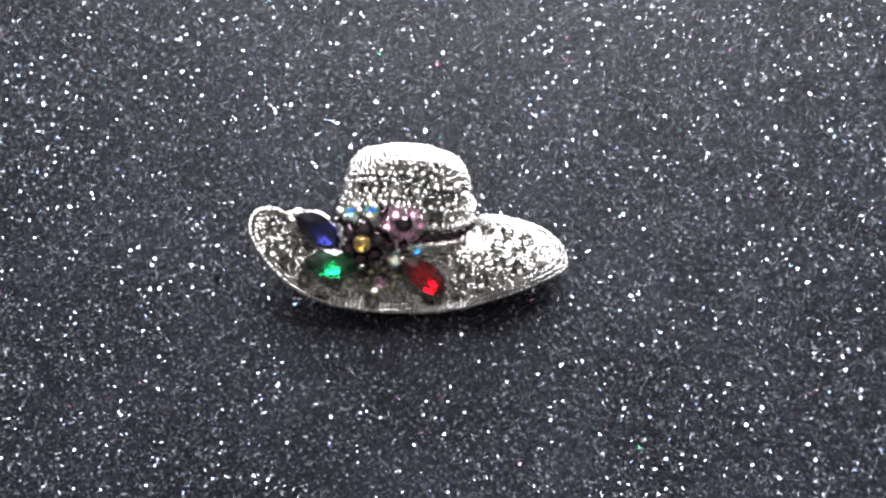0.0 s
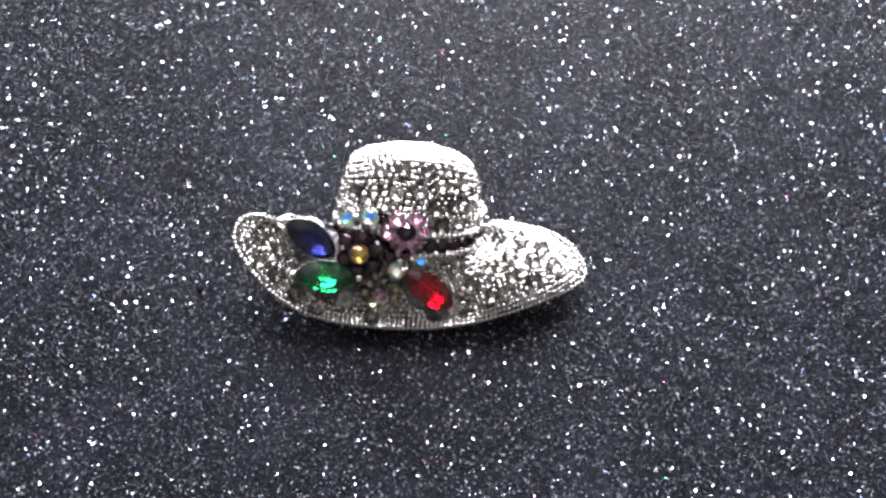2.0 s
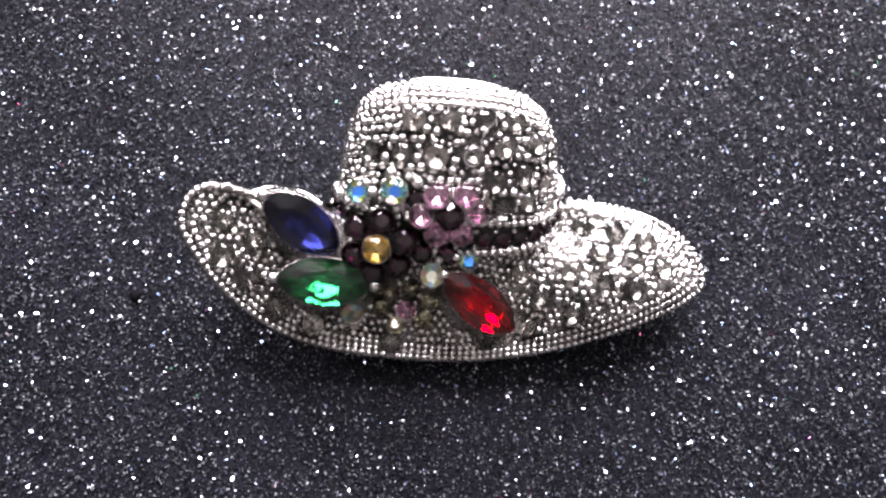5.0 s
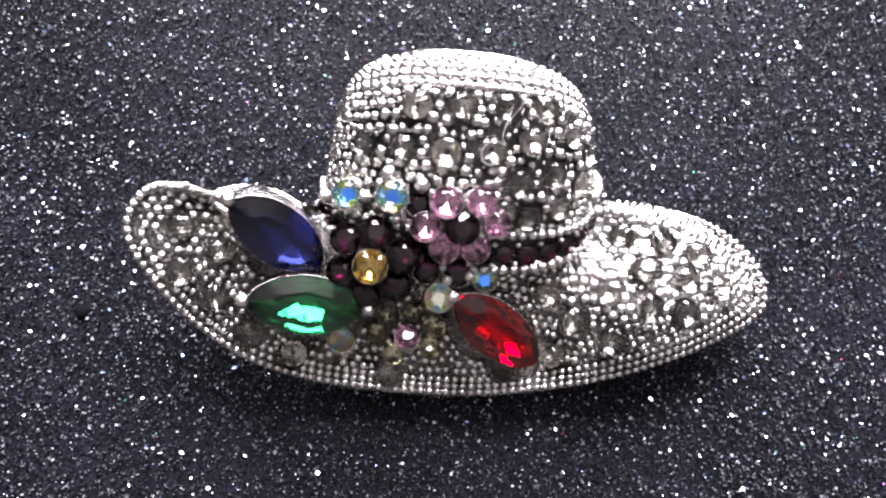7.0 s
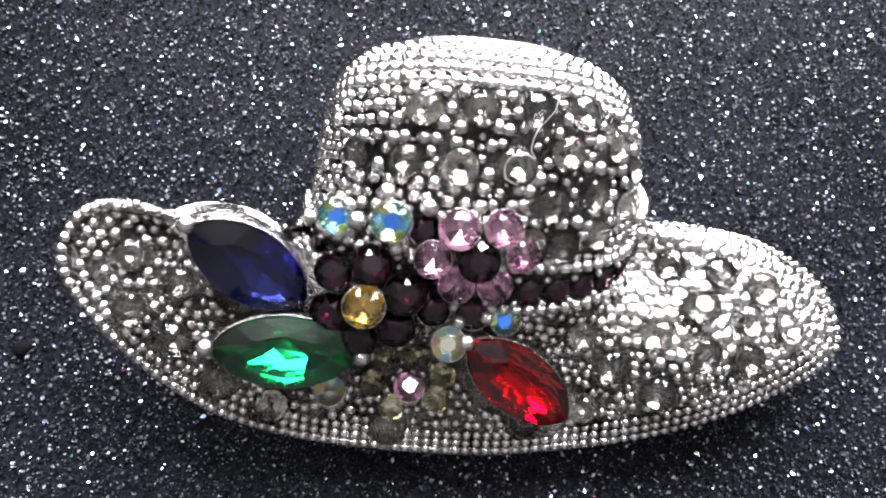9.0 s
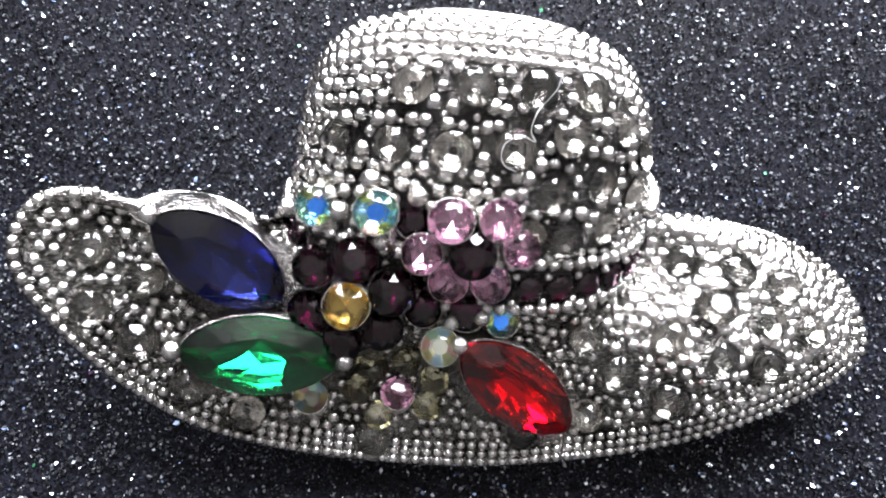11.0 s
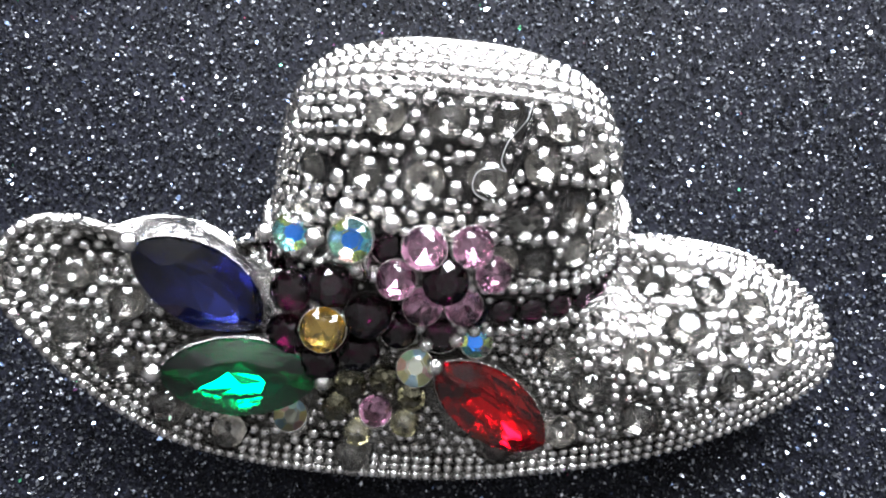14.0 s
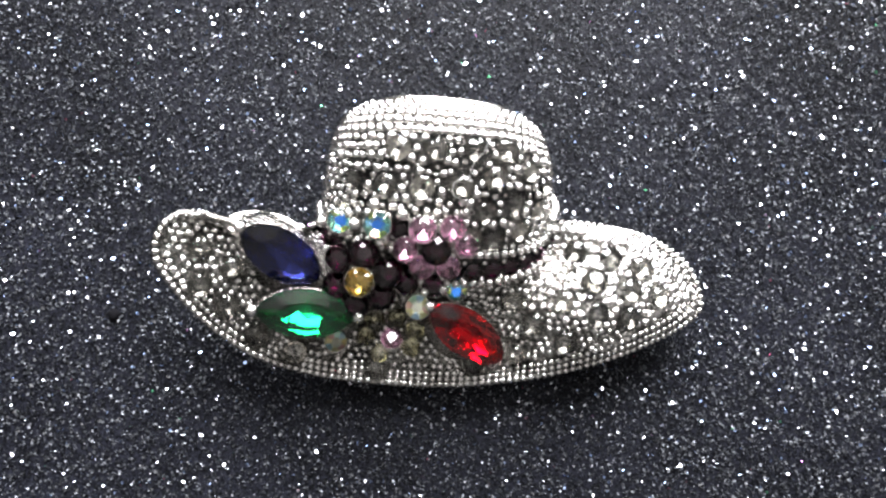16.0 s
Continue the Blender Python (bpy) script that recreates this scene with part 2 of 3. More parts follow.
# ---- the glitter sheet ----
def glitter_sheet():
    bm = bmesh.new()
    n = 60
    w = lambda x, y: 0.012 * noise.noise(Vector((x * 0.35, y * 0.35, 3.0)))
    xs, ys = np.linspace(-22, 22, n), np.linspace(-18, 26, n)
    grid(bm, [[(x, y, w(x, y) - 0.012) for x in xs] for y in ys])
    ring = [e for e in bm.edges if e.is_boundary]
    out = bmesh.ops.extrude_edge_only(bm, edges=ring)["geom"]
    for v in out:
        if isinstance(v, bmesh.types.BMVert):
            v.co.z = -0.195
    sheet = part("glitter_sheet", bm, PAPER, smooth=True)
    tagged(sheet, "black foam craft sheet covered in fine silver glitter", "craft sheet")
    rng = np.random.default_rng(4)
    dust, flakes = 640000, 98000
    count = dust + flakes
    p = np.stack([rng.uniform(-10.4, 10.8, count), rng.uniform(-4.6, 12.5, count), rng.uniform(0.0, 0.012, count)], 1)
    size = np.concatenate([rng.gamma(6, 0.0016, dust).clip(0.004, 0.018), rng.gamma(6, 0.0018, flakes).clip(0.006, 0.024)])
    tilt = np.concatenate([rng.rayleigh(0.55, dust), rng.rayleigh(0.85, flakes)]).clip(0, 1.4)
    turn, spin = rng.uniform(0, 2 * np.pi, count), rng.uniform(0, 6.28, count)
    nz = np.stack([np.sin(tilt) * np.cos(turn), np.sin(tilt) * np.sin(turn), np.cos(tilt)], 1)
    ax = np.cross(nz, np.stack([np.cos(spin), np.sin(spin), 0 * spin], 1))
    ax /= np.linalg.norm(ax, axis=1)[:, None]
    ay = np.cross(nz, ax)
    k = np.arange(4) * np.pi / 2
    v = p[:, None] + size[:, None, None] * (1.2 * np.cos(k)[None, :, None] * ax[:, None] + 0.85 * np.sin(k)[None, :, None] * ay[:, None])
    me = bpy.data.meshes.new("glitter")
    me.vertices.add(count * 4)
    me.vertices.foreach_set("co", (v * U).ravel())
    me.loops.add(count * 4)
    me.loops.foreach_set("vertex_index", np.arange(count * 4))
    me.polygons.add(count)
    me.polygons.foreach_set("loop_start", np.arange(count) * 4)
    me.update(calc_edges=True)
    me.polygons.foreach_set("material_index", np.repeat([0, 1], (dust, flakes)))
    me.materials.append(DUST)
    me.materials.append(FLAKE)
    tagged(link("glitter", me, sheet, "silver glitter flakes"), kind="stuff")


glitter_sheet()

# ---- the hat brooch ----
HAT = new("hat_brooch")
PLACE[HAT] = Matrix.Translation(U * Vector((0.1, 3.3, 0)))
HAT.matrix_basis = PLACE[HAT]
tagged(HAT, "silver hat brooch with clear and coloured rhinestones on black glitter", "brooch")

# crown sections, from the band to the top: half width, y at the sides, y and z at the front
SECTIONS = np.array([(1.14, 3.80, 3.20, 1.02), (1.13, 3.96, 3.42, 1.20), (1.115, 4.13, 3.65, 1.40), (1.10, 4.31, 3.95, 1.57), (1.08, 4.50, 4.24, 1.69),
                     (1.04, 4.66, 4.48, 1.70), (0.97, 4.77, 4.67, 1.62), (0.82, 4.873, 4.823, 1.46), (0.53, 4.92, 4.90, 1.23), (0.08, 4.94, 4.94, 0.95)])
CROWN_X, CROWN_Z = -0.025, 0.55


def spline(table_, s):
    """Catmull-Rom through the rows of a table, s from 0 to 1."""
    n = len(table_) - 1
    f = min(max(s, 0.0), 1.0) * n
    i = min(int(f), n - 1)
    u = f - i
    a, b, c, d = (table_[min(max(k, 0), n)] for k in (i - 1, i, i + 1, i + 2))
    return 0.5 * (2 * b + (c - a) * u + (2 * a - 5 * b + 4 * c - d) * u * u + (3 * b - a - 3 * c + d) * u ** 3)


def crown_point(s, q):
    """The crown's skin: s from band to top, q from its one side (-1) over the front (0) to the other (1)."""
    w, ys, yf, zf = spline(SECTIONS, s)
    a = q * math.pi / 2
    sx, cz = math.sin(a), math.cos(a)
    e = 2 / 2.5
    x = math.copysign(abs(sx) ** e, sx) * w
    z = abs(cz) ** e
    x *= 0.997 + 0.06 * math.sin(math.pi * s) + 0.24 * max(0.0, s - 0.5) if x > 0 else 0.985 + 0.015 * s + 0.06 * max(0.0, s - 0.5)
    return Vector((CROWN_X + x, ys + (yf - ys) * z, CROWN_Z + (zf - CROWN_Z) * z))


# brim outline, from the crown's one side round the front to its other side
EDGE = np.array([(-1.25, 3.60, 1.00), (-1.62, 3.58, 1.08), (-1.98, 3.60, 1.12), (-2.31, 3.64, 1.22), (-2.53, 3.58, 1.24), (-2.65, 3.38, 1.21), (-2.64, 3.18, 1.15),
                 (-2.51, 2.97, 1.02), (-2.31, 2.74, 0.84), (-2.06, 2.535, 0.66), (-1.71, 2.345, 0.52), (-1.32, 2.235, 0.40), (-0.88, 2.175, 0.35), (-0.33, 2.15, 0.33),
                 (0.18, 2.155, 0.33), (0.65, 2.205, 0.34), (1.13, 2.29, 0.37), (1.62, 2.43, 0.45), (2.03, 2.58, 0.50), (2.43, 2.76, 0.48), (2.78, 2.95, 0.44),
                 (2.98, 3.13, 0.41), (2.98, 3.32, 0.40), (2.85, 3.58, 0.41), (2.60, 3.77, 0.43), (2.25, 3.89, 0.47), (1.80, 3.93, 0.54), (1.30, 3.93, 0.64)])


def brim_point(u, v):
    """The brim's skin: u along it, v from the crown (0) to the edge (1)."""
    o = Vector(spline(EDGE, u))
    i = crown_point(0.0, 0.98 * (2 * u - 1))
    i.z -= 0.06
    p = i.lerp(o, v)
    f = 1 - (1 - v) ** 1.9
    left = max(0.0, min(1.0, (-p.x - 0.9) / 1.0))
    right = max(0.0, min(1.0, (p.x - 0.8) / 0.9))
    right = right * right * (3 - 2 * right)
    f = f * (1 - left) + v * left
    p.z = i.z + (o.z - i.z) * f - 0.55 * left * v * (1 - v) + 0.35 * right * max(0.0, math.sin(math.pi * min(v, 1.0))) ** 0.75
    return p


def normal_of(fn, a, b):
    e = 0.004
    n = (fn(min(a + e, 1), b) - fn(max(a - e, 0 if fn is brim_point else 0), b)).cross(fn(a, b + e) - fn(a, b - e)).normalized()
    return n if n.z > 0 or abs(n.z) < 0.2 else -n


def crown_normal(s, q):
    n = normal_of(crown_point, s, q)
    out = crown_point(s, q) - Vector((CROWN_X, 4.1, 0.5))
    return n if n.dot(out) > 0 else -n


def brim_normal(u, v):
    n = normal_of(brim_point, u, v)
    return n if n.z > 0 else -n


def nearest(fn, x, y, u0, u1, v0, v1):
    """The parameters at which a skin passes over (x, y)."""
    for _ in range(5):
        best = min(((fn(a, b).xy - Vector((x, y))).length, a, b) for a in np.linspace(u0, u1, 13) for b in np.linspace(v0, v1, 13))
        du, dv = (u1 - u0) / 8, (v1 - v0) / 8
        u0, u1, v0, v1 = best[1] - du, best[1] + du, best[2] - dv, best[2] + dv
    return best[1], best[2]


def skin():
    bm = bmesh.new()
    grid(bm, [[crown_point(s, q) for q in np.linspace(-1, 1, 49)] for s in np.linspace(0, 1, 40)])
    grid(bm, [[crown_point(0, q) + Vector((0, 0, -d)) for q in np.linspace(-1, 1, 49)] for d in (0.0, 0.12)])
    bmesh.ops.recalc_face_normals(bm, faces=bm.faces[:])
    crown = part("crown", bm, PLATE, HAT, "tarnished silver crown", smooth=True)
    bm = bmesh.new()
    us = np.linspace(0, 1, 121)
    vs = np.linspace(0, 0.98, 15)
    top = [[brim_point(u, v) for u in us] for v in vs]
    low = [[p - Vector((0, 0, 0.10)) for p in r] for r in reversed(top)]
    grid(bm, top + low + [top[0]])
    bmesh.ops.remove_doubles(bm, verts=bm.verts[:], dist=1e-5)
    bmesh.ops.recalc_face_normals(bm, faces=bm.faces[:])
    brim = part("brim", bm, BRIM_PLATE, HAT, "tarnished silver brim, curled up at one end", smooth=True)
    return crown, brim


CROWN, BRIM = skin()


# ---- stones ----
def round_gem(name, glass, backing, loose=False, cut=0):
    """A faceted round stone of radius 1: eight-sided table, two rows of facets, mirror-backed point."""
    bm = bmesh.new()
    ring = lambda n, r, z, o=0.0: [Vector((r * math.cos(2 * math.pi * (i + o) / n), r * math.sin(2 * math.pi * (i + o) / n), z)) for i in range(n)]
    table_, mid, girdle, low = ring(8, 0.50, 0.42), ring(8, 0.80, 0.26, 0.5), ring(16, 1.0, 0.04), ring(16, 1.0, -0.04)
    rnd = random.Random(40 + cut)
    tip = Vector((rnd.uniform(-0.06, 0.06), rnd.uniform(-0.06, 0.06), -0.62))
    belly = [p + Vector((rnd.uniform(-0.05, 0.05), rnd.uniform(-0.05, 0.05), rnd.uniform(-0.05, 0.05))) for p in ring(8, 0.58, -0.34, 0.5)]
    eye_ = ring(8, 0.42, -0.40)
    faces = [(table_, 0)] + ([(eye_, 1)] if loose else [])
    for i in range(8):
        j = (i + 1) % 8
        faces += [((table_[i], mid[i], table_[j]), 0), ((table_[i], mid[i - 1], girdle[2 * i], mid[i]), 0), ((mid[i], girdle[2 * i], girdle[2 * i + 1]), 0),
                  ((mid[i], girdle[2 * i + 1], girdle[(2 * i + 2) % 16]), 0)]
        if loose:
            faces += [((low[2 * i], eye_[i], eye_[j], low[(2 * i + 2) % 16], low[2 * i + 1]), (2, 3, 2, 5, 4, 3, 2, 5)[i])]
        else:
            faces += [((low[2 * i], low[2 * i + 1], belly[i]), 1), ((low[2 * i + 1], low[(2 * i + 2) % 16], belly[i]), 1), ((belly[i], low[(2 * i + 2) % 16], belly[j]), 1),
                      ((belly[i], belly[j], tip), 1)]
    for i in range(16):
        faces.append(((girdle[i], low[i], low[(i + 1) % 16], girdle[(i + 1) % 16]), 0))
    seen = {}

    def vert(p):
        key = tuple(round(c, 5) for c in p)
        if key not in seen:
            seen[key] = bm.verts.new(p)
        return seen[key]

    for f, k in faces:
        vs = [vert(p) for p in f]
        bm.faces.new(vs).material_index = k
    bm.normal_update()
    for f in bm.faces:
        c = f.calc_center_median()
        if f.normal.dot(c - Vector((0, 0, -0.1))) < 0:
            f.normal_flip()
    return mesh_of(name, bm, (glass, *backing) if loose else (glass, backing))


def collar_mesh(mat):
    """A bezel cup of radius 1 with a rounded lip."""
    bm = bmesh.new()
    prof = [(0.96, -0.16), (0.99, -0.03), (1.015, -0.01), (1.04, -0.05), (1.05, -0.2), (1.0, -0.9), (0.85, -1.1)]
    grid(bm, [[(r * math.cos(a), r * math.sin(a), z) for r, z in prof] for a in (2 * math.pi * i / 20 for i in range(21))])
    bmesh.ops.remove_doubles(bm, verts=bm.verts[:], dist=1e-4)
    bmesh.ops.recalc_face_normals(bm, faces=bm.faces[:])
    return mesh_of("collar", bm, mat, True)


def bead_mesh(mat, rings=8, sides=16):
    bm = bmesh.new()
    rows = [[(math.cos(t) * math.cos(a), math.cos(t) * math.sin(a), math.sin(t)) for a in (2 * math.pi * i / sides for i in range(sides))]
            for t in np.linspace(-0.8, 1.35, rings)]
    vs = grid(bm, rows, True)
    bm.faces.new(vs[-1])
    return mesh_of("bead", bm, mat, True)


GEM = {"clear": round_gem("clear_gem", CLEAR, CLEAR_FOIL), "clear_b": round_gem("clear_gem", CLEAR, CLEAR_FOIL, cut=1), "clear_c": round_gem("clear_gem", CLEAR, CLEAR_FOIL, cut=2), "purple": round_gem("purple_gem", PURPLE, PURPLE_FOIL), "pink": round_gem("pink_gem", PINK, PINK_FOIL),
       "yellow": round_gem("yellow_gem", YELLOW, YELLOW_FOIL), "peridot": round_gem("peridot_gem", PERIDOT, PERIDOT_FOIL), "aurora": round_gem("aurora_gem", CLEAR, AURORA, True),
       "pale": round_gem("pale_aurora_gem", CLEAR, PALE_AURORA, True)}
COLLAR, DARK_COLLAR, BEAD = collar_mesh(RIM), collar_mesh(PLATE), bead_mesh(SILVER)
TAKEN = []  # (place, radius) of what sits on the hat already


def sized(m, r):
    return m @ Matrix.Diagonal((r, r, r, 1))


def stone(name, kind, at, normal, r, parent, label="", collar=True, spin=None):
    m = facing(at, normal, (math.cos(spin or 0), math.sin(spin or 0), 0.1))
    ob = link(name, GEM[kind], parent, label, sized(m, r))
    if collar:
        link("collar", DARK_COLLAR if kind == "purple" else COLLAR, parent, "", sized(m, r))
    TAKEN.append((Vector(at), r * 1.08))
    return ob


def bead(at, normal, r, parent, name="bead"):
    TAKEN.append((Vector(at), r))
    return link(name, BEAD, parent, "", sized(facing(at, normal), r))


CUTS = ("clear", "clear_b", "clear_c")


def crown_stones():
    """Clear paste stones, set between the beads: x, y, radius."""
    rnd = random.Random(5)
    for x, y, r in ((-0.44, 4.27, 0.13), (-0.12, 4.27, 0.13), (0.23, 4.30, 0.14), (0.53, 4.34, 0.13), (-0.81, 4.05, 0.12), (-0.52, 3.98, 0.12), (-0.21, 3.97, 0.13),
                    (0.14, 3.99, 0.13), (0.44, 4.09, 0.13), (0.76, 4.22, 0.12), (0.95, 4.14, 0.11), (0.38, 3.80, 0.13), (0.65, 3.91, 0.13), (0.90, 3.93, 0.11),
                    (0.50, 3.59, 0.13), (0.74, 3.70, 0.11), (-0.86, 3.78, 0.10), (0.28, 3.60, 0.11)):
        s, q = nearest(crown_point, x, y, 0.0, 0.75, -0.95, 0.95)
        n = crown_normal(s, q)
        n = (n + Vector((rnd.uniform(-0.2, 0.2), rnd.uniform(-0.2, 0.2), 0))).normalized()
        stone("crown_rhinestone", rnd.choice(CUTS), crown_point(s, q) + 0.06 * n, n, 0.88 * r, CROWN, "clear faceted rhinestone", False, rnd.uniform(0, 6))


def brim_stones():
    rnd = random.Random(8)
    for x, y in BRIM_A + BRIM_B:
        u, v = nearest(brim_point, x, y, 0.03, 0.97, 0.05, 0.93)
        n = brim_normal(u, v)
        n = (n + Vector((rnd.uniform(-0.2, 0.2), rnd.uniform(-0.2, 0.2) + (0.2 if y < 2.95 else 0.0), 0))).normalized()
        stone("brim_rhinestone", rnd.choice(CUTS), brim_point(u, v) + 0.06 * n, n, rnd.uniform(0.108, 0.13), BRIM, "clear faceted rhinestone", False, rnd.uniform(0, 6))


BRIM_A = ((0.82, 3.06), (1.33, 3.08), (1.07, 2.86), (1.39, 2.70), (0.93, 2.55), (1.63, 2.98), (2.00, 2.98), (1.99, 3.24), (1.63, 3.29), (2.33, 3.21), (1.45, 3.60), (1.78, 3.55))
BRIM_B = ((2.13, 3.48), (0.49, 2.42), (-0.49, 2.31), (-2.24, 3.35), (-1.95, 3.20), (-2.23, 3.02), (-1.98, 2.84), (-1.69, 2.59), (-1.32, 2.44))


# ---- flowers of coloured stones ----
def cluster(name, label, centre, stones, lift):
    """A flower: stones (kind, x, y, z, radius) that lean out from its middle, on a cast plate."""
    mid = Vector(centre)
    bm = bmesh.new()
    rows = [[mid + Vector((r * 0.34 * math.cos(a) * 0.9, r * 0.34 * math.sin(a) * 0.8, -0.16 - 0.1 * r - 0.15 * math.sin(a) * -1 * r)) for a in (2 * math.pi * i / 20 for i in range(20))] for r in (0.02, 0.4, 0.75, 1.0)]
    rows.append([p + Vector((0, 0, -0.3)) for p in rows[-1]])
    grid(bm, rows, True)
    bmesh.ops.recalc_face_normals(bm, faces=bm.faces[:])
    body = part(name, bm, PLATE, HAT, label, smooth=True)
    for kind, x, y, z, r in stones:
        p = Vector((x, y, z))
        out = p - mid
        n = Vector((0.55 * out.x, 0.55 * out.y - lift, 1.0))
        stone("centre_stone" if out.length < 0.1 else "petal_stone", kind, p, n, r, body, "", kind != "peridot", x * 40)
    return body


def flowers():
    cluster("pink_flower", "flower of pale pink rhinestones round an amethyst one", (-0.04, 3.40, 1.42),
            (("pink", -0.18, 3.57, 1.56, 0.126), ("pink", 0.10, 3.61, 1.50, 0.122), ("pink", 0.245, 3.48, 1.39, 0.110), ("purple", -0.04, 3.40, 1.47, 0.130),
             ("pink", -0.32, 3.40, 1.42, 0.116), ("pink", -0.15, 3.27, 1.28, 0.115), ("pink", 0.10, 3.29, 1.25, 0.115)), 0.25)
    cluster("amethyst_flower", "flower of dark amethyst rhinestones round a yellow one", (-0.71, 3.12, 1.14),
            (("purple", -0.93, 3.32, 1.18, 0.125), ("purple", -0.69, 3.36, 1.28, 0.130), ("purple", -0.46, 3.20, 1.22, 0.138), ("purple", -0.50, 2.99, 1.03, 0.125),
             ("purple", -0.95, 3.07, 1.02, 0.125), ("purple", -0.74, 2.90, 0.96, 0.120), ("yellow", -0.72, 3.10, 1.20, 0.136)), 0.25)
    cluster("peridot_flower", "small flower of pale olive rhinestones round a pink one", (-0.37, 2.64, 0.60),
            (("pink", -0.37, 2.62, 0.64, 0.108), ("peridot", -0.55, 2.79, 0.64, 0.103), ("peridot", -0.33, 2.83, 0.68, 0.095), ("peridot", -0.14, 2.72, 0.62, 0.097),
             ("peridot", -0.17, 2.55, 0.56, 0.098), ("peridot", -0.48, 2.47, 0.54, 0.095), ("peridot", -0.63, 2.63, 0.58, 0.097)), -0.33)


def accents():
    """Iridescent stones in prong cups, and loose dark stones beside the flowers."""
    for kind, label, x, y, z, r, lean in (("aurora", "iridescent rhinestone in a silver cup", -0.94, 3.645, 1.32, 0.114, 0.15), ("aurora", "iridescent rhinestone in a silver cup", -0.59, 3.58, 1.56, 0.123, 0.25),
                                          ("pale", "pale iridescent rhinestone in a silver cup", -0.15, 2.915, 1.04, 0.116, 0.12), ("aurora", "iridescent rhinestone in a silver cup", 0.22, 3.10, 1.02, 0.102, 0.05),
                                          ("pale", "pale iridescent rhinestone in a silver cup", -0.92, 2.56, 0.62, 0.108, -0.25), ("purple", "dark amethyst rhinestone in a silver cup", -0.37, 3.60, 1.34, 0.108, 0.30),
                                          ("purple", "dark amethyst rhinestone in a silver cup", -0.01, 3.13, 1.06, 0.120, 0.30), ("purple", "dark amethyst rhinestone in a silver cup", -0.27, 3.13, 1.06, 0.113, 0.30)):
        m = facing((x, y, z), (0.1 * x, -lean, 1))
        bm = bmesh.new()
        prof = [(0.96, -0.16), (0.99, -0.02), (1.02, 0.0), (1.05, -0.04), (1.06, -0.2), (1.0, -1.2), (0.9, -3.2)]
        grid(bm, [[(k * r * math.cos(a), k * r * math.sin(a), h * r) for k, h in prof] for a in (2 * math.pi * i / 20 for i in range(21))])
        bmesh.ops.remove_doubles(bm, verts=bm.verts[:], dist=1e-4)
        bmesh.ops.recalc_face_normals(bm, faces=bm.faces[:])
        cup = part("stone_cup", bm, RIM, HAT, label, m, True)
        link("accent_stone", GEM[kind], cup, "", sized(m @ Matrix.Rotation(x * 9, 4, "Z"), r))
        TAKEN.append((Vector((x, y, z)), r * 1.1))
    for x, y, z, r in ((-0.63, 3.76, 1.55, 0.062), (-0.80, 3.60, 1.42, 0.062), (-0.37, 3.70, 1.52, 0.060), (-0.86, 3.71, 1.36, 0.050), (-0.55, 3.44, 1.45, 0.045), (0.08, 3.10, 1.10, 0.05),
                       (-1.12, 3.66, 1.14, 0.06), (-0.10, 3.06, 1.08, 0.05)):
        bead((x, y, z), (0, -0.2, 1), r, HAT, "prong_bead")
    # a bent claw that holds the larger iridescent stone
    bm = bmesh.new()
    tube(bm, [(-0.496, 3.569, 1.30), (-0.496, 3.509, 1.46), (-0.493, 3.481, 1.42), (-0.487, 3.423, 1.33), (-0.487, 3.413, 1.24)], 0.026, 8)
    part("claw", bm, SILVER, HAT, "bent silver claw", smooth=True)


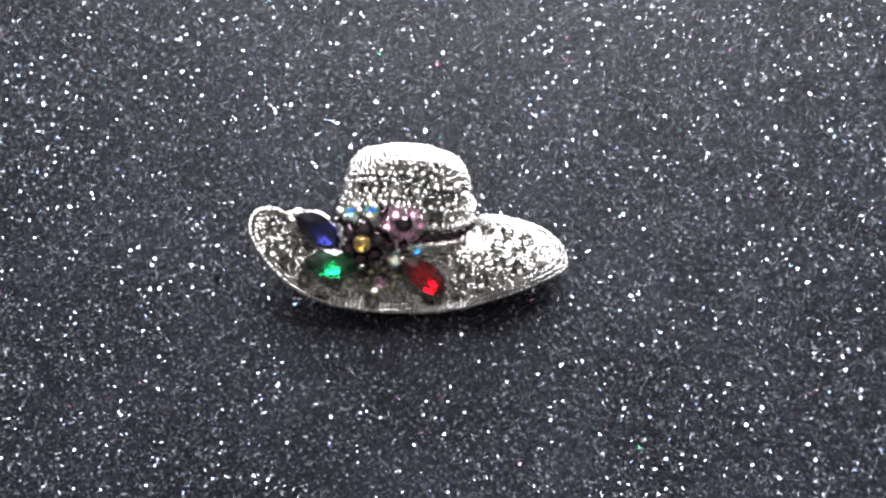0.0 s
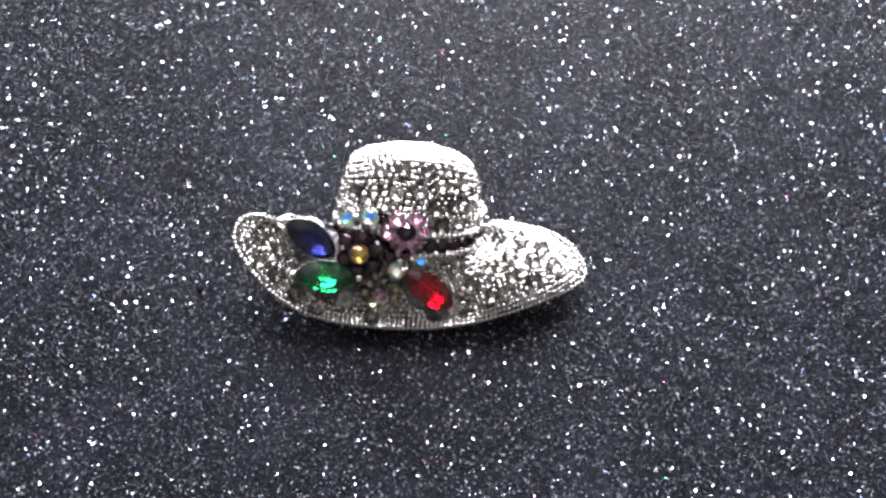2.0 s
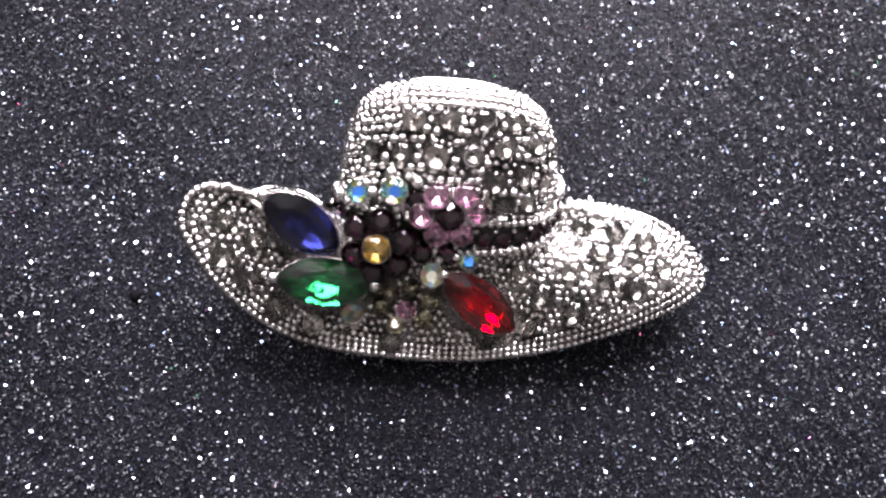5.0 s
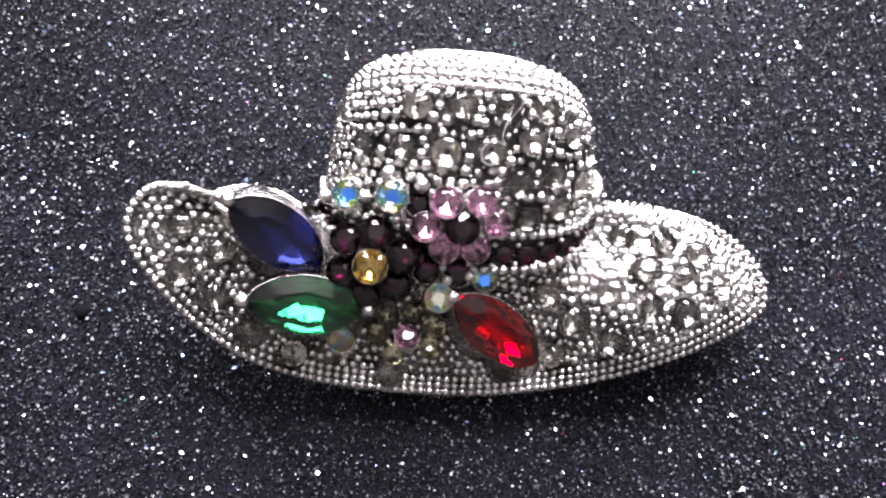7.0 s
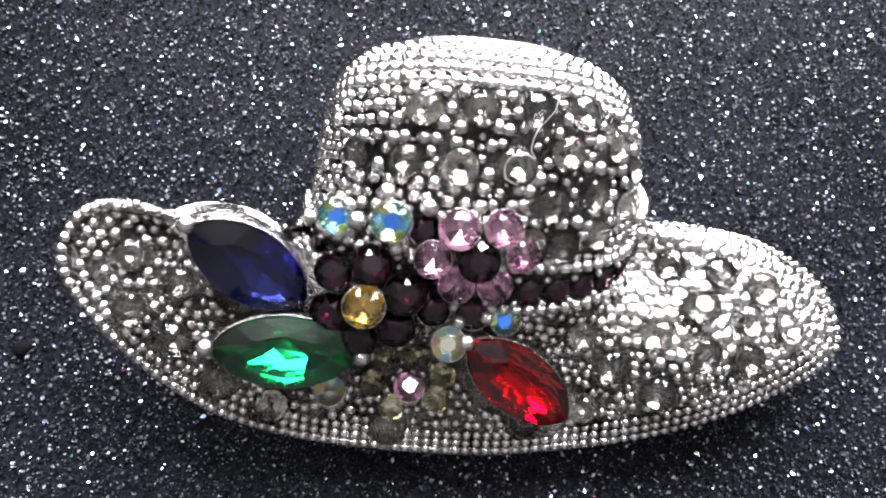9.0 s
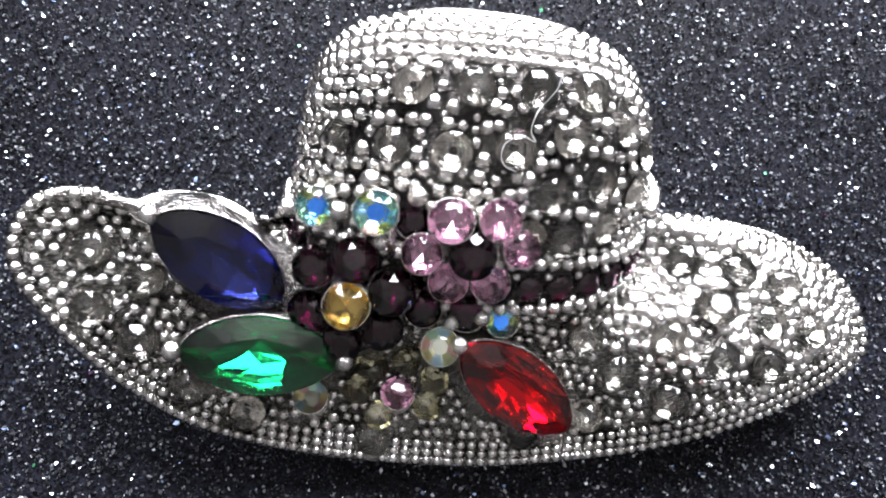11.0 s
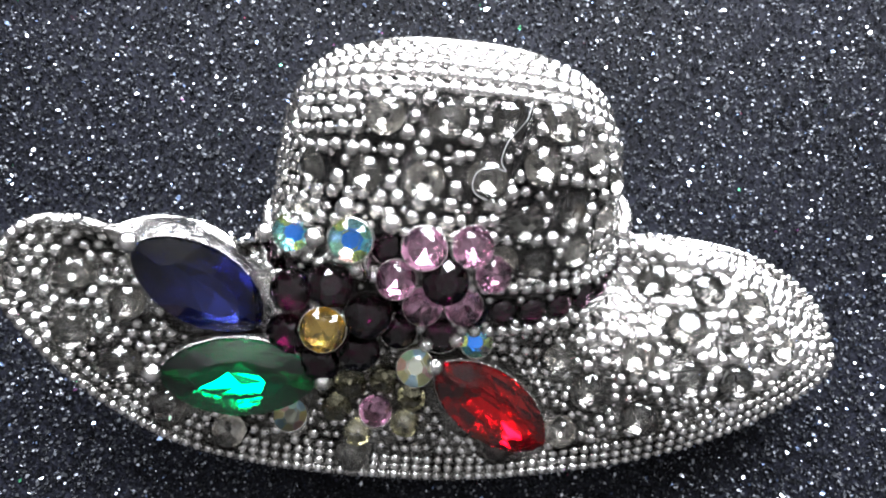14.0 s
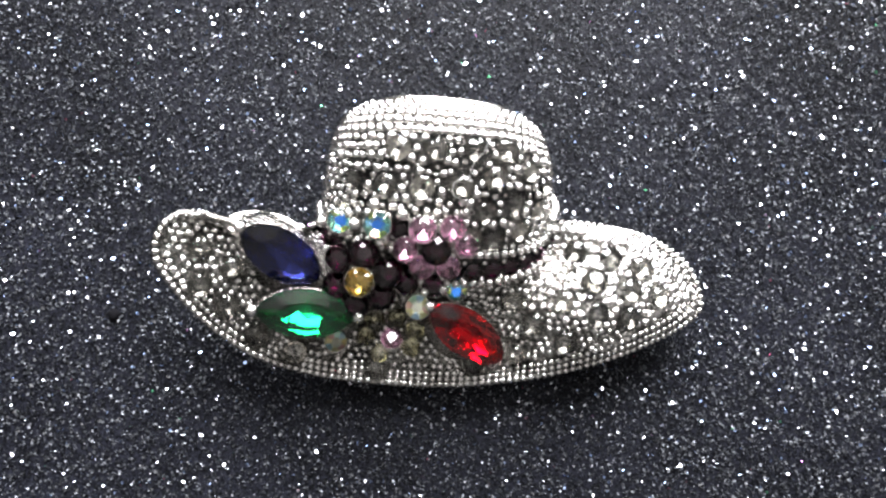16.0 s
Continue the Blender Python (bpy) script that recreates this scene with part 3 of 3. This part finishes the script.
# ---- marquise stones ----
def marquise(name, label, glass, backing, a, b, width, up, tips, depth=0.1):
    """A pointed oval stone from tip a to tip b in a cast cup; up: the way its table faces."""
    a, b = Vector(a), Vector(b)
    half = (b - a).length / 2
    axis = (b - a).normalized()
    up = (Vector(up) - Vector(up).dot(axis) * axis).normalized()
    m = facing((a + b) / 2, up, axis)
    n = 8
    side = [(-math.cos(math.pi * i / n), math.sin(math.pi * i / n) ** 1.25) for i in range(n + 1)]
    loop = [(x, y) for x, y in side] + [(x, -y) for x, y in reversed(side[1:-1])]
    ring = lambda k, kw, z: [Vector((x * half * k, y * width * kw, z)) for x, y in loop]
    N = len(loop)
    bm = bmesh.new()
    girdle, low = ring(1, 1, 0.03), ring(1, 1, -0.03)
    table_ = ring(0.62, 0.52, 0.08)
    gv, lv = [bm.verts.new(p) for p in girdle], [bm.verts.new(p) for p in low]
    tv = [bm.verts.new(table_[i]) for i in range(0, N, 2)]
    bm.faces.new(tv)
    K = len(tv)
    for i in range(K):
        j = (i + 1) % K
        g0, g1, g2 = gv[2 * i], gv[2 * i + 1], gv[(2 * i + 2) % N]
        bm.faces.new((tv[i], g0, g1))
        bm.faces.new((tv[i], g1, tv[j]))
        bm.faces.new((tv[j], g1, g2))
    for i in range(N):
        bm.faces.new((gv[i], lv[i], lv[(i + 1) % N], gv[(i + 1) % N]))
    rnd = random.Random(name)
    shake = lambda p, k: p + k * Vector((rnd.uniform(-1, 1), rnd.uniform(-0.7, 0.7), rnd.uniform(-0.5, 0.5)))
    mv = [bm.verts.new(shake(p, 0.010)) for p in ring(0.76, 0.66, -0.03 - 0.42 * depth)]
    iv = [bm.verts.new(shake(p, 0.014)) for p in ring(0.44, 0.30, -0.03 - 0.80 * depth)[::2]]
    keel = [bm.verts.new((x * half, 0, -0.03 - depth)) for x in (-0.16, 0.20)]
    back = []
    for i in range(N):
        j = (i + 1) % N
        back += [(lv[i], lv[j], mv[i]), (lv[j], mv[j], mv[i])]
    for i in range(K):
        j = (i + 1) % K
        m0, m1, m2 = mv[2 * i], mv[2 * i + 1], mv[(2 * i + 2) % N]
        back += [(m0, m1, iv[i]), (m1, iv[j], iv[i]), (m1, m2, iv[j])]
        k0, k1 = (keel[0] if q in (0, 1, 7, 2, 6) else keel[1] for q in (i, j))
        back += [(iv[i], iv[j], k1)] + ([(iv[i], k1, k0)] if k0 is not k1 else [])
    for f in back:
        bm.faces.new(f).material_index = 1
    bmesh.ops.recalc_face_normals(bm, faces=bm.faces[:])
    cup = bmesh.new()
    prof = [(0.97, -0.06), (1.0, 0.0), (1.025, 0.005), (1.06, -0.03), (1.08, -0.16), (1.0, -0.36), (0.85, -0.45)]
    fine = [(-math.cos(math.pi * i / 20), math.sin(math.pi * i / 20) ** 1.25) for i in range(21)]
    fine = fine + [(x, -y) for x, y in reversed(fine[1:-1])]
    rows = []
    for x, y in fine + fine[:1]:
        rows.append([Vector((x * (half + (k - 1) * width), y * (width + (k - 1) * width), z)) for k, z in prof])
    grid(cup, rows)
    bmesh.ops.remove_doubles(cup, verts=cup.verts[:], dist=1e-4)
    bmesh.ops.recalc_face_normals(cup, faces=cup.faces[:])
    setting = part(name + "_setting", cup, SETTING, HAT, label, m, True)
    part(name + "_stone", bm, (glass, backing), setting, "", m)
    for k in tips:
        p = m @ (U * Vector((k * (half + 0.035), 0, 0.02)))
        link("prong", BEAD, setting, "", sized(facing(p / U, up), 0.06))
    for i in range(-3, 4):
        c = (a + b) / 2 + (b - a) * i / 8
        TAKEN.append((c + Vector((0, 0, -0.25)), 0.30 - 0.03 * abs(i)))


def marquises():
    marquise("sapphire", "deep blue pointed oval glass stone in a silver cup", BLUE, BLUE_FOIL, (-1.79, 3.49, 1.36), (-1.12, 3.13, 0.95), 0.235, (-0.12, -0.26, 1), (-1,))
    marquise("emerald", "emerald green pointed oval glass stone in a silver cup", GREEN, GREEN_FOIL, (-1.66, 2.79, 1.03), (-0.75, 2.80, 0.90), 0.235, (0.0, -0.28, 1), (-1, 1), 0.14)
    marquise("ruby", "ruby red pointed oval glass stone in a silver cup", RED, RED_FOIL, (-0.01, 2.925, 1.00), (0.74, 2.48, 0.68), 0.225, (0.0, -0.26, 1), (-1,), 0.13)


def leaf():
    """The cast leaf that shows beyond the blue stone: a sunk plate, a rolled edge, a curled tip and a beaded vein."""
    a, b, w = Vector((-1.97, 3.63, 1.16)), Vector((-1.36, 3.52, 0.86)), 0.15
    m = facing((a + b) / 2, (0.1, 0.25, 1), b - a)
    half = (b - a).length / 2
    bm = bmesh.new()
    around = [2 * math.pi * i / 40 for i in range(40)]
    edge = lambda k, t: (-math.cos(t) * half * k, math.copysign(abs(math.sin(t)) ** 1.1, math.sin(t)) * w * k)
    grid(bm, [[Vector((*edge(k, t), z - 0.012 * math.sin(9 * t) * (k > 0.3))) for t in around] for k, z in ((0.02, -0.02), (0.5, -0.035), (0.85, -0.03), (0.97, -0.02), (0.97, -0.2), (0.8, -0.3))], True)
    bmesh.ops.recalc_face_normals(bm, faces=bm.faces[:])
    body = part("leaf", bm, RIM, HAT, "cast silver leaf with a rolled edge", m, True)
    bm = bmesh.new()
    tube(bm, [Vector((*edge(1.0, t), 0.006 * math.sin(7 * t))) for t in around], 0.030, 8, True)
    part("leaf_edge", bm, RIM, body, "worn silver edge", m, True)
    for k, r in ((-1.0, 0.062), (-0.86, 0.045), (-0.72, 0.05), (-0.58, 0.036), (-0.44, 0.045), (-0.28, 0.036), (-0.12, 0.045), (0.06, 0.036), (0.24, 0.045), (0.44, 0.036)):
        p = m @ (U * Vector((k * half, 0.10 * math.cos(k * 1.4) if k > -0.95 else 0.0, 0.0)))
        link("leaf_bead", BEAD, body, "", sized(facing(p / U, (0, 0.2, 1)), r))


def band():
    """The hat band: square amethyst stones between two rows of beads."""
    bm = bmesh.new()
    rows = []
    for s, lift in ((0.0, -0.02), (0.005, 0.02), (0.11, 0.02), (0.115, -0.02)):
        rows.append([crown_point(s, q) + lift * crown_normal(max(s, 0.02), q) for q in np.linspace(-0.99, 0.99, 60)])
    grid(bm, rows)
    bmesh.ops.recalc_face_normals(bm, faces=bm.faces[:])
    strip = part("hat_band", bm, PLATE, HAT, "hat band of square amethyst stones between beads", smooth=True)
    qs = np.linspace(-0.98, 0.98, 400)
    pts = [crown_point(0.06, q) for q in qs]
    run = np.concatenate([[0], np.cumsum([(b - a).length for a, b in zip(pts, pts[1:])])])
    k = 0.0
    while k < run[-1]:
        q = float(np.interp(k, run, qs))
        n = crown_normal(0.06, q)
        along = crown_point(0.06, min(q + 0.02, 1)) - crown_point(0.06, max(q - 0.02, -1))
        link("band_stone", GEM["purple"], strip, "", facing(crown_point(0.06, q) + 0.055 * n, n, along) @ Matrix.Diagonal((0.092, 0.082, 0.075, 1)))
        for side in (-0.06, 0.06):
            e = float(np.interp(k + 0.095, run, qs))
            bead(crown_point(0.06 + side * 0.55, e) + 0.06 * n, n, 0.028, strip, "band_bead")
        k += 0.19
    for s in (0.0, 0.125):
        pts = [crown_point(s, q) for q in qs]
        run2 = np.concatenate([[0], np.cumsum([(b - a).length for a, b in zip(pts, pts[1:])])])
        for k in np.arange(0, run2[-1], 0.082):
            q = float(np.interp(k, run2, qs))
            n = crown_normal(max(s, 0.02), q)
            bead(crown_point(s, q) + 0.06 * n, n, 0.043, strip, "band_bead")
    # loop end of the band at the crown's side
    for k in range(9):
        a = k / 8 * math.pi
        bead((1.14 + 0.05 * math.sin(a), 3.88 + 0.3 * k / 8, 1.0 - 0.02 * k), (1, 0, 0.6), 0.05, strip, "band_bead")


def rim():
    """The rolled edge of the brim and its rows of small beads."""
    bm = bmesh.new()
    tube(bm, [brim_point(u, 0.968) + Vector((0, 0, -0.03)) for u in np.linspace(0.05, 1, 260)], 0.042, 8)
    part("rim", bm, SETTING, BRIM, "rolled silver edge", smooth=True)
    us = np.linspace(0.0, 1.0, 700)
    for v, r, lo, hi in ((0.965, 0.036, 0.18, 0.99), (0.912, 0.036, 0.20, 0.99), (0.858, 0.036, 0.26, 0.78)):
        pts = [brim_point(u, v) for u in us]
        run = np.concatenate([[0], np.cumsum([(b - a).length for a, b in zip(pts, pts[1:])])])
        for k in np.arange(0, run[-1], r * 2.06):
            u = float(np.interp(k, run, us))
            if lo < u < hi:
                n = brim_normal(u, v)
                p = brim_point(u, v) + 0.015 * n
                if all((p - c).length > r * 0.8 + d for c, d in TAKEN if d > 0.06):
                    BEADS.append((p, n, r))
                    TAKEN.append((p, r))


BEADS = []  # (place, normal, radius) of the small beads of the brim


def room_for(p, r, gap, grip):
    """Whether a bead fits at p: clear of stones by grip of its radius, and of other beads by gap."""
    return all((p - k).length > d + r * grip for k, d in TAKEN if d > 0.07) and all((p - k).length > gap for k, d in SMALL.get(cell(p), ()))


SMALL = {}


def cell(p):
    return (int(p.x // 0.12), int(p.y // 0.12), int(p.z // 0.12))


def remember(p, r):
    a, b, k = cell(p)
    for i in (-1, 0, 1):
        for j in (-1, 0, 1):
            for h in (-1, 0, 1):
                SMALL.setdefault((a + i, b + j, k + h), []).append((p, r))


def brim_lattice():
    """Beads packed close over the brim, a little out of line, as cast."""
    rnd = random.Random(3)
    us, vs = np.linspace(0.01, 0.99, 500), np.linspace(0.02, 0.965, 70)
    pts = np.array([brim_point(u, v)[:] for u in us for v in vs])
    for p, r in [t for t in TAKEN if t[1] <= 0.07]:
        remember(p, r)
    step, row = 0.082, 0
    y = 2.1
    while y < 4.0:
        x = -2.7 + (row % 2) * step / 2
        while x < 3.05:
            a, b = x + rnd.uniform(-0.016, 0.016), y + rnd.uniform(-0.016, 0.016)
            d = np.hypot(pts[:, 0] - a, pts[:, 1] - b)
            k = int(d.argmin())
            x += step
            if d[k] > 0.03:
                continue
            u, v = us[k // len(vs)], vs[k % len(vs)]
            p, r = brim_point(u, v), rnd.uniform(0.031, 0.043)
            if not room_for(p, r, 0.058, 0.42):
                continue
            n = brim_normal(u, v)
            n = (n + Vector((rnd.uniform(-0.15, 0.15), rnd.uniform(-0.15, 0.15), 0))).normalized()
            remember(p, r)
            flat = max(0.0, min(1.0, (p.x - 0.9) / 0.5)) * max(0.0, min(1.0, (p.y - 2.85) / 0.35))
            BEADS.append((p + r * (0.45 - 1.5 * flat) * n, n, r * (1 + 1.0 * flat)))
        y += step * 0.87
        row += 1
    for _ in range(2200):
        u, v = rnd.uniform(0.02, 0.98), rnd.uniform(0.04, 0.97)
        p, r = brim_point(u, v), rnd.uniform(0.016, 0.026)
        if room_for(p, r, 0.047, 1.0):
            n = brim_normal(u, v)
            remember(p, r)
            BEADS.append((p + 0.008 * n, n, r))


RIDGES = []  # heights of the merged bead rows on the crown


def crown_rows():
    """Beads in rows round the crown: even and merged on top, uneven between the stones."""
    rnd, out = random.Random(9), []
    ss = np.linspace(0.14, 0.755, 300)
    front = [crown_point(s, 0) for s in ss]
    run = np.concatenate([[0], np.cumsum([(b - a).length for a, b in zip(front, front[1:])])])
    qs = np.linspace(-0.995, 0.995, 300)
    for i, k in enumerate(np.arange(0, run[-1], 0.092)):
        s = float(np.interp(k, run, ss))
        top = s > 0.53
        if top:
            RIDGES.append(s)
        pts = [crown_point(s, q) for q in qs]
        along = np.concatenate([[0], np.cumsum([(b - a).length for a, b in zip(pts, pts[1:])])])
        for h in np.arange((i % 2) * 0.045, along[-1], 0.096 if top else 0.098):
            q = float(np.interp(h + (0 if top else rnd.uniform(-0.02, 0.02)), along, qs))
            t = s if top else s + rnd.uniform(-0.006, 0.006)
            p, r = crown_point(t, q), 0.050 if top else rnd.uniform(0.034, 0.052)
            if room_for(p, r, 0.06, 0.25):
                n = crown_normal(t, q)
                remember(p, r)
                out.append((p + ((-0.006 if -0.5 < q < 0.85 else 0.012) if top else 0.45 * r) * n, n, r))
    for _ in range(900):
        s, q = rnd.uniform(0.14, 0.56), rnd.uniform(-0.97, 0.97)
        p, r = crown_point(s, q), rnd.uniform(0.018, 0.03)
        if room_for(p, r, 0.05, 1.0):
            n = crown_normal(s, q)
            remember(p, r)
            out.append((p + 0.01 * n, n, r))
    return out


def joined_beads(name, beads, parent, label):
    """Many small beads as one mesh."""
    rings, sides = 6, 10
    base = [(math.cos(t) * math.cos(a), math.cos(t) * math.sin(a), math.sin(t)) for t in np.linspace(-0.75, 1.3, rings) for a in (2 * math.pi * i / sides for i in range(sides))]
    verts, faces = [], []
    for p, n, r in beads:
        m, k = facing(p, n), len(verts)
        m.translation = p
        m = sized(m, r)
        verts += [U * (m @ Vector(c)) for c in base]
        for i in range(rings - 1):
            faces += [(k + i * sides + j, k + i * sides + (j + 1) % sides, k + (i + 1) * sides + (j + 1) % sides, k + (i + 1) * sides + j) for j in range(sides)]
        faces.append(tuple(k + (rings - 1) * sides + j for j in range(sides)))
    me = bpy.data.meshes.new(name)
    me.from_pydata(verts, [], faces)
    me.polygons.foreach_set("use_smooth", [True] * len(me.polygons))
    me.materials.append(SILVER)
    tagged(link(name, me, parent, label), kind="stuff")


def beading():
    rim()
    brim_lattice()
    BEADS.sort(key=lambda k: -k[2] - 0.02 * k[0].z)
    for p, n, r in BEADS[:300]:
        bead(p, n, r, BRIM, "brim_bead")
    joined_beads("beading", BEADS[300:], BRIM, "small polished silver beads")
    crown = crown_rows()
    bm = bmesh.new()
    for s in (0.80, 0.845, 0.89):
        tube(bm, [crown_point(s, q) + 0.004 * crown_normal(s, q) for q in np.linspace(-0.97, 0.97, 120)], 0.046, 10)
    part("crown_edge", bm, RIM, CROWN, "rolled silver edge", smooth=True)
    for s in RIDGES:
        bm = bmesh.new()
        tube(bm, [crown_point(s, q) - 0.012 * crown_normal(s, q) for q in np.linspace(-0.55, 0.88, 100)], 0.036, 8)
        part("crown_ridge", bm, SILVER, CROWN, "", smooth=True)
    crown.sort(key=lambda k: -k[0].z - 20 * k[2])
    for p, n, r in crown[:300]:
        bead(p, n, r, CROWN, "crown_bead")
    if crown[300:]:
        joined_beads("beading", crown[300:], CROWN, "small polished silver beads")


def pin():
    """Back plate and pin on which the brooch rests."""
    bm = bmesh.new()
    tube(bm, [(-1.5, 3.5, 0.09), (-0.5, 3.5, 0.09), (1.6, 3.5, 0.09)], 0.06, 10)
    part("pin", bm, RIM, HAT, "steel pin", smooth=True)
    for x in (-1.4, 1.5):
        bm = bmesh.new()
        box(bm, x - 0.15, 3.32, 0.0, x + 0.15, 3.62, 0.42)
        bmesh.ops.bevel(bm, geom=bm.edges[:], offset=0.04, segments=2, affect="EDGES")
        part("catch", bm, RIM, HAT)


def dirt_speck():
    """A crumb of black dirt on the glitter."""
    bm = bmesh.new()
    grid(bm, [[(r * math.cos(a) * (1 + 0.15 * math.sin(3 * a)), r * math.sin(a), h) for a in (2 * math.pi * i / 16 for i in range(16))] for r, h in ((0.064, 0.0), (0.056, 0.028), (0.030, 0.040), (0.002, 0.043))], True)
    bmesh.ops.recalc_face_normals(bm, faces=bm.faces[:])
    tagged(part("dark_speck", bm, SPECK, None, "", Matrix.Translation(U * Vector((-3.29, 2.71, 0.012))), True), "tiny black speck lying on the glitter sheet", "speck")


def lint():
    """A curled thread caught on the crown."""
    pts = []
    for x, y in ((0.33, 4.40), (0.30, 4.30), (0.22, 4.20), (0.19, 4.10), (0.22, 4.05), (0.14, 4.07), (0.07, 4.03), (0.05, 3.97), (0.08, 3.92), (0.14, 3.90)):
        s, q = nearest(crown_point, x, y, 0.1, 0.75, -0.6, 0.6)
        pts.append(crown_point(s, q) + 0.09 * crown_normal(s, q))
    fine = [Vector(spline(np.array([p[:] for p in pts]), t)) for t in np.linspace(0, 1, 50)]
    bm = bmesh.new()
    tube(bm, fine, 0.0016, 5)
    tagged(part("lint_thread", bm, LINT, smooth=True), "curled white lint thread caught on the silver crown", "lint")


SPECK, LINT = painted("black_speck", (0.004, 0.004, 0.005), 0.9, 400.0, 0.05), painted("white_lint", (0.75, 0.75, 0.75), 0.8)
crown_stones()
brim_stones()
flowers()
accents()
marquises()
leaf()
band()
beading()
pin()
dirt_speck()
lint()
